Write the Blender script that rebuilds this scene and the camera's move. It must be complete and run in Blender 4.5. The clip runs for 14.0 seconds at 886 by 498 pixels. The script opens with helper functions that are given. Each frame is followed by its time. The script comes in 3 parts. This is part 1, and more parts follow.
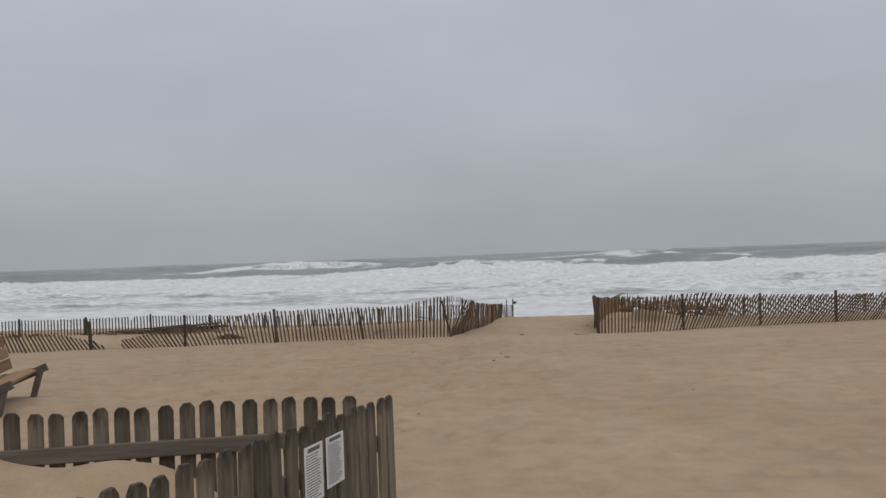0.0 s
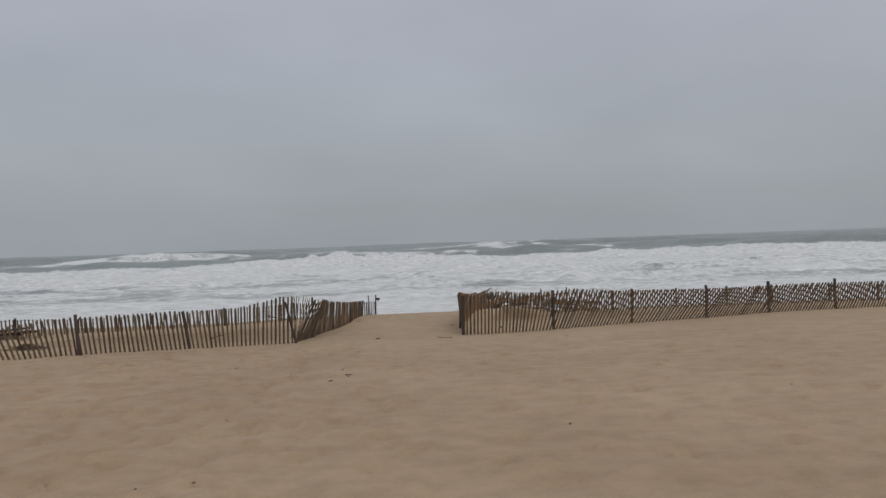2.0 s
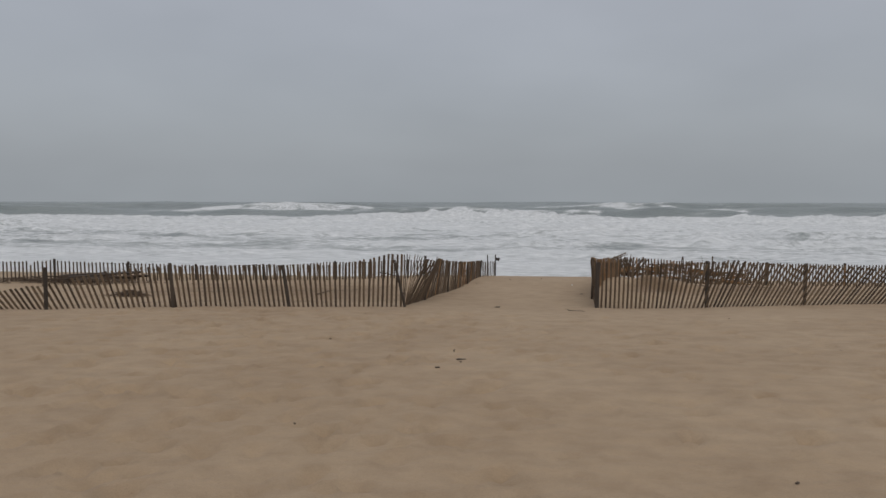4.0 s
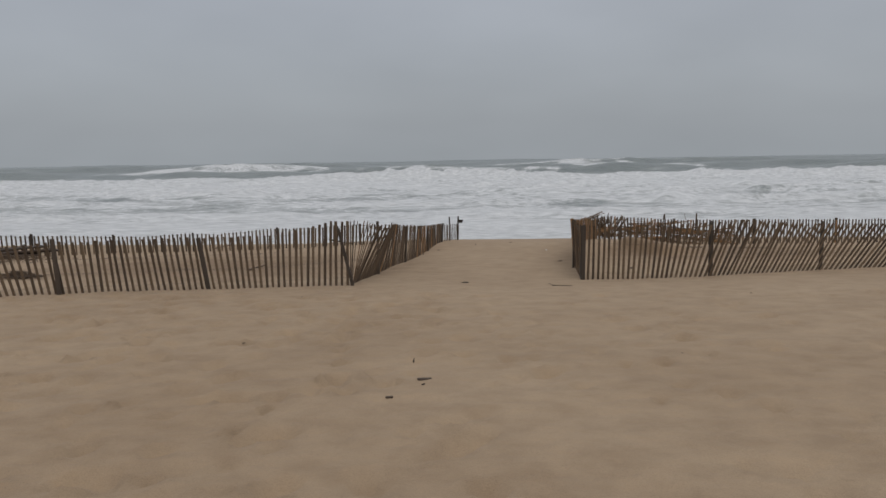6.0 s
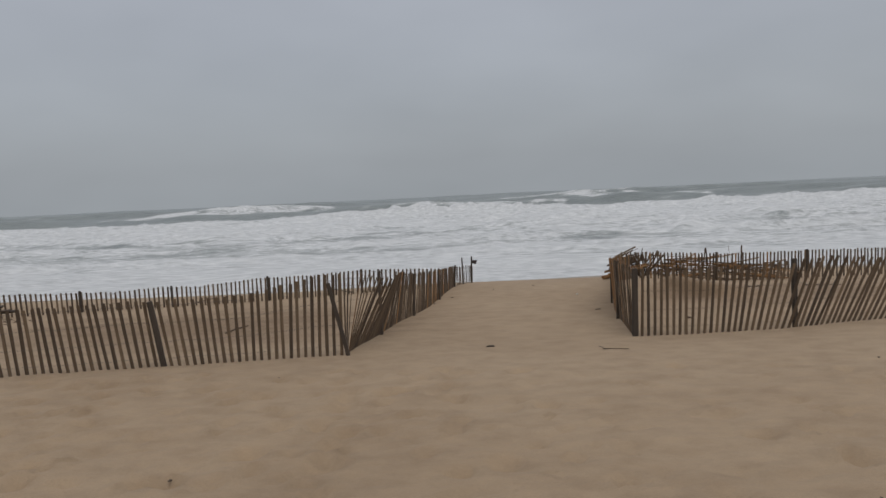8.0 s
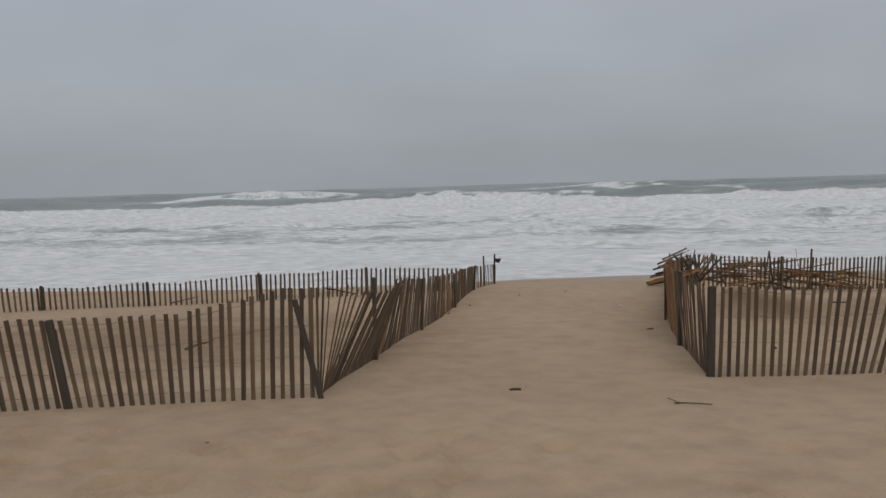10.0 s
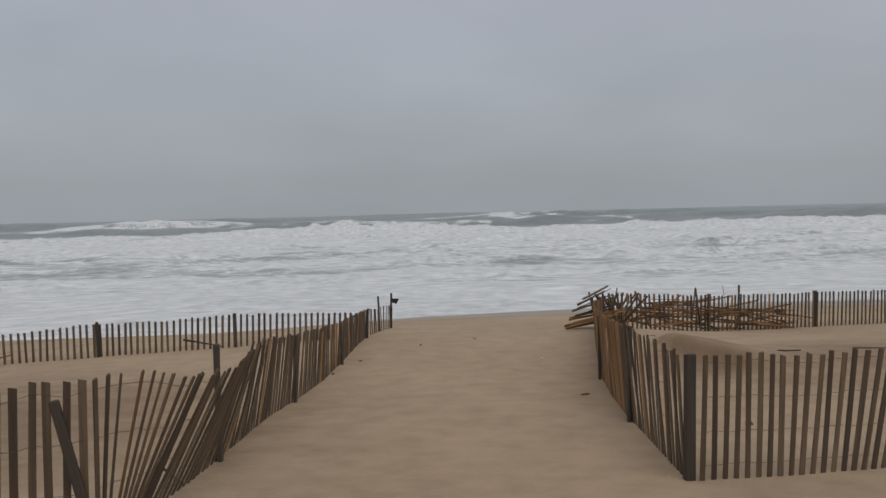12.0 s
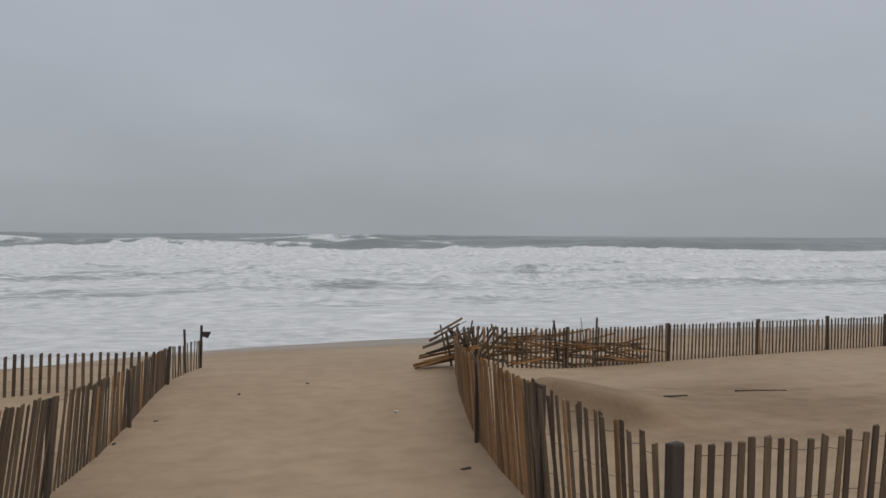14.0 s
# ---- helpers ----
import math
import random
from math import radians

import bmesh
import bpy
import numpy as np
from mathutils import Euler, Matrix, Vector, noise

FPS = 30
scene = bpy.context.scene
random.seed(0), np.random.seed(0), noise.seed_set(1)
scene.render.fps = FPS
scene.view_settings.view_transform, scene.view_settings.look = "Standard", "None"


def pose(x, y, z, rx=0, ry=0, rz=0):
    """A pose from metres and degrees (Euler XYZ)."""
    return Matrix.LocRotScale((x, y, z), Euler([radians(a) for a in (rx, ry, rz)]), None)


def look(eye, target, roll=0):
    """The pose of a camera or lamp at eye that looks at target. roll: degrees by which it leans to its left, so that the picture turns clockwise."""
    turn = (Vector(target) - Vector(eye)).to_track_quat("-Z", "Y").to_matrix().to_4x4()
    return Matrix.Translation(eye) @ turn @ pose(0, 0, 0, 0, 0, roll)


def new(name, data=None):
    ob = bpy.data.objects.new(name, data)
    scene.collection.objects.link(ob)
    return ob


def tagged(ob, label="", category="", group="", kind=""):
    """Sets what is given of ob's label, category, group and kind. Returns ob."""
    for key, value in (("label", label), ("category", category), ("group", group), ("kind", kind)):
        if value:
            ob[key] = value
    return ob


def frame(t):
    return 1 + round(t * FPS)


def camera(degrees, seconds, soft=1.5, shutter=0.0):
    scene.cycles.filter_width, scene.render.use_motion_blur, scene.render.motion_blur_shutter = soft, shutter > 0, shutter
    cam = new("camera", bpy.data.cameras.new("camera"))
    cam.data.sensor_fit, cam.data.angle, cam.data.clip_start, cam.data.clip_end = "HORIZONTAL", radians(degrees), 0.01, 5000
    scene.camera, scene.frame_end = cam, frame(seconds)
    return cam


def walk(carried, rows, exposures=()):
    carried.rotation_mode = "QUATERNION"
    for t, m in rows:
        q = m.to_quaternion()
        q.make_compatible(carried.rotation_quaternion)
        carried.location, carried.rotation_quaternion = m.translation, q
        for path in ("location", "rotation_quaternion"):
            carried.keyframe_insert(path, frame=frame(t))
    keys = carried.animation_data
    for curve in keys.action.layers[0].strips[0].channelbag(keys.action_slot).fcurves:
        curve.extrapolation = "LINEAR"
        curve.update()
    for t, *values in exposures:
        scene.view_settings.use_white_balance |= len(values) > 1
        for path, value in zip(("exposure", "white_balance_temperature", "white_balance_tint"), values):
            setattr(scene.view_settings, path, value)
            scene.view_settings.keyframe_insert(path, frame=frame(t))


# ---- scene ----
cam = camera(62.1, 14.0, 1.5)
PATH = [
    (0, (0.686, -16.656, 1.829), (0.391, -14.677, 1.847), -2.0),
    (0.5, (0.773, -16.204, 1.832), (0.621, -14.21, 1.823), -1.7),
    (1, (0.842, -15.698, 1.838), (0.676, -13.705, 1.826), -2.6),
    (1.5, (0.894, -15.128, 1.865), (0.807, -13.13, 1.824), -1.3),
    (2, (0.976, -14.579, 1.86), (1.019, -12.579, 1.842), -2.0),
    (2.5, (0.93, -14.085, 1.798), (0.92, -12.085, 1.785), 0.3),
    (3, (0.922, -13.598, 1.83), (0.712, -11.611, 1.743), -1.7),
    (5.5, (0.518, -10.785, 1.744), (0.214, -8.816, 1.575), 0.6),
    (6, (0.502, -10.202, 1.731), (0.332, -8.223, 1.491), -0.9),
    (6.5, (0.459, -9.607, 1.742), (0.357, -7.627, 1.479), -1.7),
    (7, (0.395, -9.065, 1.762), (0.537, -7.082, 1.541), -0.2),
    (7.5, (0.284, -8.54, 1.729), (0.153, -6.55, 1.586), -3.6),
    (10, (0.111, -5.699, 1.689), (-0.144, -3.722, 1.518), -1.6),
    (10.5, (0.08, -5.169, 1.693), (-0.176, -3.194, 1.511), 0.2),
    (11, (0.048, -4.661, 1.725), (-0.248, -2.689, 1.573), 0.8),
    (11.5, (0.006, -4.105, 1.735), (-0.233, -2.126, 1.572), 0.3),
    (12, (0.025, -3.526, 1.674), (0.047, -1.529, 1.576), -1.4),
    (12.5, (-0.026, -3.119, 1.686), (0.187, -1.132, 1.623), 1.0),
    (13, (-0.003, -2.647, 1.658), (0.545, -0.724, 1.627), 1.6),
    (13.5, (-0.046, -2.069, 1.619), (0.504, -0.146, 1.578), 0.1),
    (14, (-0.102, -1.531, 1.603), (0.405, 0.403, 1.564), 0.4),
]
walk(cam, [(t, look(eye, target, roll)) for t, eye, target, roll in PATH], [(0.0, -0.03), (1.0, -0.09), (2.5, -0.23), (3.2, -0.24), (5.5, -0.22), (11.5, -0.22), (13.0, -0.16), (14.0, -0.15)])

# ---- world, sun, exposure ----
world = bpy.data.worlds.new("overcast_sky")
scene.world = world
world.use_nodes = True
wn, wl = world.node_tree.nodes, world.node_tree.links
wn.clear()
w_out = wn.new("ShaderNodeOutputWorld")
w_bg = wn.new("ShaderNodeBackground")
w_sky = wn.new("ShaderNodeTexSky")
w_sky.sky_type = "NISHITA"
w_sky.sun_disc = False
w_sky.sun_elevation, w_sky.sun_rotation = radians(52), radians(150)
w_sky.dust_density = 6.0
w_coord = wn.new("ShaderNodeTexCoord")
w_sep = wn.new("ShaderNodeSeparateXYZ")
w_ramp = wn.new("ShaderNodeValToRGB")
SKY_STOPS = ((0.0, (0.355, 0.384, 0.412)), (0.05, (0.352, 0.378, 0.408)), (0.14, (0.385, 0.409, 0.443)), (0.30, (0.425, 0.445, 0.49)), (0.55, (0.545, 0.56, 0.59)), (1.0, (0.79, 0.80, 0.83)))
while len(w_ramp.color_ramp.elements) < len(SKY_STOPS):
    w_ramp.color_ramp.elements.new(0.5)
for el, (pos, col) in zip(w_ramp.color_ramp.elements, SKY_STOPS):
    el.position, el.color = pos, (*col, 1)
w_cloud = wn.new("ShaderNodeTexNoise")
w_cloud.inputs["Scale"].default_value = 3.2
w_cloud.inputs["Detail"].default_value = 3.0
w_map = wn.new("ShaderNodeMapping")
w_map.inputs["Scale"].default_value = (1, 1, 2.4)
w_cr = wn.new("ShaderNodeMapRange")
w_cr.inputs["From Min"].default_value, w_cr.inputs["From Max"].default_value = 0.3, 0.7
w_cr.inputs["To Min"].default_value, w_cr.inputs["To Max"].default_value = 0.94, 1.05
w_mul = wn.new("ShaderNodeMix")
w_mul.data_type, w_mul.blend_type = "RGBA", "MULTIPLY"
w_mul.inputs["Factor"].default_value = 1.0
w_mix = wn.new("ShaderNodeMix")
w_mix.data_type = "RGBA"
w_mix.inputs["Factor"].default_value = 0.02
wl.new(w_coord.outputs["Generated"], w_sep.inputs[0])
wl.new(w_sep.outputs["Z"], w_ramp.inputs[0])
wl.new(w_coord.outputs["Generated"], w_map.inputs[0])
wl.new(w_map.outputs[0], w_cloud.inputs["Vector"])
wl.new(w_cloud.outputs["Fac"], w_cr.inputs[0])
wl.new(w_ramp.outputs[0], w_mul.inputs["A"])
wl.new(w_cr.outputs[0], w_mul.inputs["B"])
wl.new(w_mul.outputs["Result"], w_mix.inputs["A"])
wl.new(w_sky.outputs[0], w_mix.inputs["B"])
wl.new(w_mix.outputs["Result"], w_bg.inputs["Color"])
w_bg.inputs["Strength"].default_value = 1.0
wl.new(w_bg.outputs[0], w_out.inputs[0])

sun = new("sun", bpy.data.lights.new("sun", "SUN"))
sun.data.energy, sun.data.angle, sun.data.color = 0.5, radians(35), (1.0, 0.97, 0.93)
sun.matrix_world = look((6, -10, 20), (0, 0, 0))


# ---- materials ----
def material(name, rough=0.8, metal=0.0):
    m = bpy.data.materials.new(name)
    m.use_nodes = True
    b = m.node_tree.nodes["Principled BSDF"]
    b.inputs["Roughness"].default_value, b.inputs["Metallic"].default_value = rough, metal
    return m, m.node_tree.nodes, m.node_tree.links, b


def noise_node(n, l, vec, scale, detail=4.0, rough=0.55):
    t = n.new("ShaderNodeTexNoise")
    t.inputs["Scale"].default_value, t.inputs["Detail"].default_value, t.inputs["Roughness"].default_value = scale, detail, rough
    l.new(vec, t.inputs["Vector"])
    return t


def coords(n, l, scale=(1, 1, 1), world_space=False):
    c = n.new("ShaderNodeNewGeometry" if world_space else "ShaderNodeTexCoord")
    mp = n.new("ShaderNodeMapping")
    mp.inputs["Scale"].default_value = scale
    l.new(c.outputs["Position" if world_space else "Object"], mp.inputs["Vector"])
    return mp.outputs[0]


def ramp(n, l, fac, stops):
    r = n.new("ShaderNodeValToRGB")
    while len(r.color_ramp.elements) < len(stops):
        r.color_ramp.elements.new(0.5)
    for el, (p, c) in zip(r.color_ramp.elements, stops):
        el.position, el.color = p, (*c, 1)
    l.new(fac, r.inputs[0])
    return r.outputs[0]


def math_node(n, l, op, a, b, clamp=False):
    k = n.new("ShaderNodeMath")
    k.operation, k.use_clamp = op, clamp
    for i, v in enumerate((a, b)):
        if isinstance(v, (int, float)):
            k.inputs[i].default_value = v
        else:
            l.new(v, k.inputs[i])
    return k.outputs[0]


def mix_colour(n, l, fac, a, b, blend="MIX"):
    k = n.new("ShaderNodeMix")
    k.data_type, k.blend_type = "RGBA", blend
    for key, v in (("Factor", fac), ("A", a), ("B", b)):
        if isinstance(v, (int, float)):
            k.inputs[key].default_value = v
        elif isinstance(v, tuple):
            k.inputs[key].default_value = (*v, 1)
        else:
            l.new(v, k.inputs[key])
    return k.outputs["Result"]


def bump(n, l, bsdf, height, strength, distance, below=None):
    k = n.new("ShaderNodeBump")
    k.inputs["Strength"].default_value, k.inputs["Distance"].default_value = strength, distance
    l.new(height, k.inputs["Height"])
    if below is not None:
        l.new(below, k.inputs["Normal"])
    l.new(k.outputs[0], bsdf.inputs["Normal"])
    return k.outputs[0]


def wood(name, dark, mid, light, rough=0.85, grain=(26, 26, 1.6), spread=0.55):
    """Weathered wood with its grain along z; each piece takes its own tone."""
    m, n, l, b = material(name, rough)
    v = coords(n, l, grain)
    info = n.new("ShaderNodeObjectInfo")
    off = n.new("ShaderNodeVectorMath")
    off.operation = "ADD"
    sc = n.new("ShaderNodeMath")
    sc.operation = "MULTIPLY"
    sc.inputs[1].default_value = 40
    l.new(info.outputs["Random"], sc.inputs[0])
    l.new(v, off.inputs[0])
    l.new(sc.outputs[0], off.inputs[1])
    g = noise_node(n, l, off.outputs[0], 1.0, 6, 0.65)
    s = noise_node(n, l, off.outputs[0], 0.16, 3, 0.5)
    tone = math_node(n, l, "MULTIPLY_ADD", g.outputs["Fac"], 1 - spread)
    tone.node.inputs[2].default_value = 0.0
    t2 = math_node(n, l, "MULTIPLY", info.outputs["Random"], spread)
    t3 = math_node(n, l, "ADD", tone, t2)
    t4 = math_node(n, l, "MULTIPLY_ADD", s.outputs["Fac"], 0.35)
    t4.node.inputs[2].default_value = -0.17
    fac = math_node(n, l, "ADD", t3, t4, True)
    l.new(ramp(n, l, fac, ((0.2, dark), (0.5, mid), (0.8, light))), b.inputs["Base Color"])
    bump(n, l, b, g.outputs["Fac"], 0.5, 0.004)
    return m


M_SLAT = wood("weathered_slat_wood", (0.044, 0.031, 0.022), (0.096, 0.065, 0.040), (0.20, 0.140, 0.086), spread=0.28)
M_SLAT_WET = wood("orange_brown_slat_wood", (0.105, 0.058, 0.026), (0.23, 0.122, 0.048), (0.36, 0.205, 0.092), spread=0.34)
M_POST = wood("dark_post_wood", (0.030, 0.024, 0.019), (0.056, 0.043, 0.033), (0.09, 0.068, 0.05), spread=0.35)
M_PICKET = wood("grey_picket_wood", (0.040, 0.032, 0.023), (0.115, 0.093, 0.067), (0.25, 0.21, 0.16), grain=(38, 38, 2.0), spread=0.26)


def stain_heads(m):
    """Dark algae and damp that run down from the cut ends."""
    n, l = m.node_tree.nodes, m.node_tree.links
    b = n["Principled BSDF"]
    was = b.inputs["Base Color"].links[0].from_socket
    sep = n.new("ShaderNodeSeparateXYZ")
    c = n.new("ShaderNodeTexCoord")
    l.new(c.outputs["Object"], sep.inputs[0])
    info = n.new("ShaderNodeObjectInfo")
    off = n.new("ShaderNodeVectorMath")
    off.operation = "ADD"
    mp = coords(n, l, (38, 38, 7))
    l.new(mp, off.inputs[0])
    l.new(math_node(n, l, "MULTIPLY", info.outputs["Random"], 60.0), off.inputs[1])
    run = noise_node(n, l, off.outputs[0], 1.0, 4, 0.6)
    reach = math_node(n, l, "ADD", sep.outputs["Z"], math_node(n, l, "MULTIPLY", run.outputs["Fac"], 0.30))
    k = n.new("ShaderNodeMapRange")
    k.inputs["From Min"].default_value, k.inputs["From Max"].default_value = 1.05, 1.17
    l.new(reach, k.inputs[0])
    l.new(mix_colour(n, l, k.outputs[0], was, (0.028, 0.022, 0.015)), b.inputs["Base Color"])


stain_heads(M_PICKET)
M_RAIL = wood("grey_rail_wood", (0.075, 0.061, 0.049), (0.145, 0.120, 0.096), (0.21, 0.175, 0.145), grain=(2.0, 34, 34), spread=0.2)
M_BENCH = wood("orange_bench_wood", (0.13, 0.075, 0.040), (0.24, 0.14, 0.075), (0.34, 0.215, 0.12), grain=(2.0, 30, 30), spread=0.3)
M_BENCH_GREY = wood("grey_bench_wood", (0.055, 0.046, 0.040), (0.10, 0.085, 0.072), (0.15, 0.13, 0.11), grain=(12, 12, 3), spread=0.2)
M_DRIFT = wood("driftwood", (0.03, 0.022, 0.016), (0.07, 0.048, 0.034), (0.14, 0.10, 0.07), grain=(4, 30, 30), spread=0.5)


def plain(name, colour, rough=0.7, metal=0.0, vary=0.12, scale=30):
    m, n, l, b = material(name, rough, metal)
    f = noise_node(n, l, coords(n, l), scale, 5)
    lo, hi = tuple(c * (1 - vary) for c in colour), tuple(min(1, c * (1 + vary)) for c in colour)
    l.new(ramp(n, l, f.outputs["Fac"], ((0.3, lo), (0.7, hi))), b.inputs["Base Color"])
    return m


M_WIRE = plain("rusty_wire", (0.10, 0.085, 0.075), 0.6, 0.6)
M_PAPER = plain("laminated_paper", (0.62, 0.63, 0.64), 0.35, 0, 0.06, 12)
M_INK = plain("printed_ink", (0.10, 0.105, 0.115), 0.6)
M_FLAG = plain("dark_tag", (0.072, 0.055, 0.050), 0.7)
M_WRACK = plain("dry_wrack", (0.085, 0.058, 0.038), 0.95, 0, 0.5, 18)
M_SHELL = plain("shell_white", (0.6, 0.58, 0.54), 0.5)


def sand_material():
    m, n, l, b = material("damp_beach_sand", 0.95)
    v = coords(n, l, (1, 1, 1), True)
    big = noise_node(n, l, v, 0.35, 4, 0.6)
    mid = noise_node(n, l, coords(n, l, (1.0, 1.25, 1), True), 3.4, 5, 0.58)
    fine = noise_node(n, l, v, 140, 3, 0.7)
    base = ramp(n, l, big.outputs["Fac"], ((0.3, (0.321, 0.231, 0.147)), (0.7, (0.383, 0.285, 0.188))))
    blot = ramp(n, l, mid.outputs["Fac"], ((0.32, (0.88, 0.86, 0.84)), (0.46, (0.97, 0.965, 0.96)), (0.56, (1.03, 1.03, 1.03)), (0.72, (1.10, 1.09, 1.07))))
    c1 = mix_colour(n, l, 1.0, base, blot, "MULTIPLY")
    grain = ramp(n, l, fine.outputs["Fac"], ((0.28, (0.72, 0.70, 0.68)), (0.5, (1, 1, 1)), (0.75, (1.18, 1.17, 1.15))))
    c2 = mix_colour(n, l, 0.7, c1, grain, "MULTIPLY")
    # the wet strip that the swash leaves along the waterline
    sep = n.new("ShaderNodeSeparateXYZ")
    l.new(v, sep.inputs[0])
    edge = noise_node(n, l, v, 0.25, 3)
    yy = math_node(n, l, "ADD", sep.outputs["Y"], math_node(n, l, "MULTIPLY", edge.outputs["Fac"], 5.0))
    wet = n.new("ShaderNodeMapRange")
    wet.interpolation_type = "SMOOTHSTEP"
    wet.inputs["From Min"].default_value, wet.inputs["From Max"].default_value = 17.5, 21.5
    l.new(yy, wet.inputs[0])
    c3 = mix_colour(n, l, wet.outputs[0], c2, mix_colour(n, l, 1.0, c2, (0.74, 0.77, 0.82), "MULTIPLY"))
    # ragged damp patches that lie behind the two front fences, and painted lee shade
    damp_and_shade = None
    # the third ellipse is shade painted on the drift's steep lee
    for cx, cy, rx, ry in ((-5.0, 3.2, 5.2, 3.6), (5.5, 5.2, 3.2, 2.3), (3.15, 5.5, 0.75, 1.15)):
        off = n.new("ShaderNodeVectorMath")
        off.operation = "MULTIPLY_ADD"
        off.inputs[1].default_value, off.inputs[2].default_value = (1 / rx, 1 / ry, 0), (-cx / rx, -cy / ry, 0)
        l.new(v, off.inputs[0])
        ln = n.new("ShaderNodeVectorMath")
        ln.operation = "LENGTH"
        l.new(off.outputs[0], ln.inputs[0])
        one = math_node(n, l, "SUBTRACT", 1.0, ln.outputs["Value"], True)
        damp_and_shade = one if damp_and_shade is None else math_node(n, l, "ADD", damp_and_shade, one)
    ragged = noise_node(n, l, coords(n, l, (0.5, 1.6, 1), True), 1.1, 5, 0.6)
    dk = n.new("ShaderNodeMapRange")
    dk.inputs["From Min"].default_value, dk.inputs["From Max"].default_value = 0.52, 0.95
    l.new(math_node(n, l, "ADD", ragged.outputs["Fac"], math_node(n, l, "MULTIPLY", damp_and_shade, 0.6)), dk.inputs[0])
    inside = math_node(n, l, "MULTIPLY", dk.outputs[0], math_node(n, l, "MULTIPLY", damp_and_shade, 3.0, True))
    c3 = mix_colour(n, l, inside, c3, mix_colour(n, l, 1.0, c3, (0.66, 0.62, 0.58), "MULTIPLY"))
    l.new(c3, b.inputs["Base Color"])
    rr = n.new("ShaderNodeMapRange")
    rr.inputs["To Min"].default_value, rr.inputs["To Max"].default_value = 0.95, 0.35
    l.new(wet.outputs[0], rr.inputs[0])
    l.new(rr.outputs[0], b.inputs["Roughness"])
    dents = noise_node(n, l, coords(n, l, (1.0, 1.15, 1), True), 4.6, 3, 0.5)
    # the sand is trodden before the fences and blown smooth on the way through
    trod = n.new("ShaderNodeMapRange")
    trod.interpolation_type = "SMOOTHSTEP"
    trod.inputs["From Min"].default_value, trod.inputs["From Max"].default_value = -2.5, 0.5
    trod.inputs["To Min"].default_value, trod.inputs["To Max"].default_value = 1.0, 0.35
    l.new(sep.outputs["Y"], trod.inputs[0])
    nb = bump(n, l, b, math_node(n, l, "MULTIPLY", dents.outputs["Fac"], trod.outputs[0]), 0.62, 0.06)
    nb = bump(n, l, b, noise_node(n, l, v, 15.0, 3, 0.5).outputs["Fac"], 0.4, 0.018, nb)
    bump(n, l, b, fine.outputs["Fac"], 0.35, 0.006, nb)
    return m


def sea_material():
    m, n, l, b = material("foaming_sea", 0.2)
    att = n.new("ShaderNodeAttribute")
    att.attribute_name = "foam"
    swirl = noise_node(n, l, coords(n, l, (0.05, 0.06, 0.05), True), 1.0, 2)
    v0 = coords(n, l, (1, 1.5, 1), True)
    off = n.new("ShaderNodeVectorMath")
    off.operation = "MULTIPLY_ADD"
    off.inputs[1].default_value = (14, 10, 0)
    l.new(swirl.outputs["Color"], off.inputs[0])
    l.new(v0, off.inputs[2])
    large = noise_node(n, l, off.outputs[0], 0.085, 7, 0.66)
    small = noise_node(n, l, off.outputs[0], 1.0, 7, 0.70)
    web = n.new("ShaderNodeTexVoronoi")
    web.feature = "DISTANCE_TO_EDGE"
    web.inputs["Scale"].default_value = 0.75
    l.new(off.outputs[0], web.inputs["Vector"])
    a = math_node(n, l, "MULTIPLY_ADD", large.outputs["Fac"], 2.4)
    a.node.inputs[2].default_value = -1.2
    c = math_node(n, l, "MULTIPLY_ADD", small.outputs["Fac"], 2.2)
    c.node.inputs[2].default_value = -1.1
    streaks = noise_node(n, l, coords(n, l, (0.22, 0.85, 0.5), True), 1.0, 5, 0.62)
    e = math_node(n, l, "MULTIPLY_ADD", streaks.outputs["Fac"], 2.0)
    e.node.inputs[2].default_value = -1.0
    d = math_node(n, l, "MULTIPLY_ADD", web.outputs["Distance"], -0.5)
    d.node.inputs[2].default_value = 0.12
    f = math_node(n, l, "ADD", math_node(n, l, "ADD", math_node(n, l, "ADD", math_node(n, l, "ADD", att.outputs["Fac"], a), c), d), e)
    k = n.new("ShaderNodeMapRange")
    k.inputs["From Min"].default_value, k.inputs["From Max"].default_value = 0.10, 0.95
    l.new(f, k.inputs[0])
    foam = ramp(n, l, small.outputs["Fac"], ((0.30, (0.455, 0.47, 0.475)), (0.5, (0.605, 0.62, 0.625)), (0.66, (0.74, 0.75, 0.755))))
    water = ramp(n, l, large.outputs["Fac"], ((0.3, (0.14, 0.165, 0.16)), (0.7, (0.22, 0.245, 0.235))))
    l.new(mix_colour(n, l, k.outputs[0], water, foam), b.inputs["Base Color"])
    rr = n.new("ShaderNodeMapRange")
    rr.inputs["To Min"].default_value, rr.inputs["To Max"].default_value = 0.3, 0.9
    l.new(k.outputs[0], rr.inputs[0])
    l.new(rr.outputs[0], b.inputs["Roughness"])
    nb = bump(n, l, b, large.outputs["Fac"], 0.5, 0.8)
    bump(n, l, b, small.outputs["Fac"], 0.7, 0.22, nb)
    return m


M_SAND, M_SEA = sand_material(), sea_material()


# ---- mesh helpers ----
def mesh_of(name, bm, mat, smooth=False):
    me = bpy.data.meshes.new(name)
    bm.to_mesh(me)
    bm.free()
    me.materials.append(mat)
    if smooth:
        me.polygons.foreach_set("use_smooth", [True] * len(me.polygons))
    return me


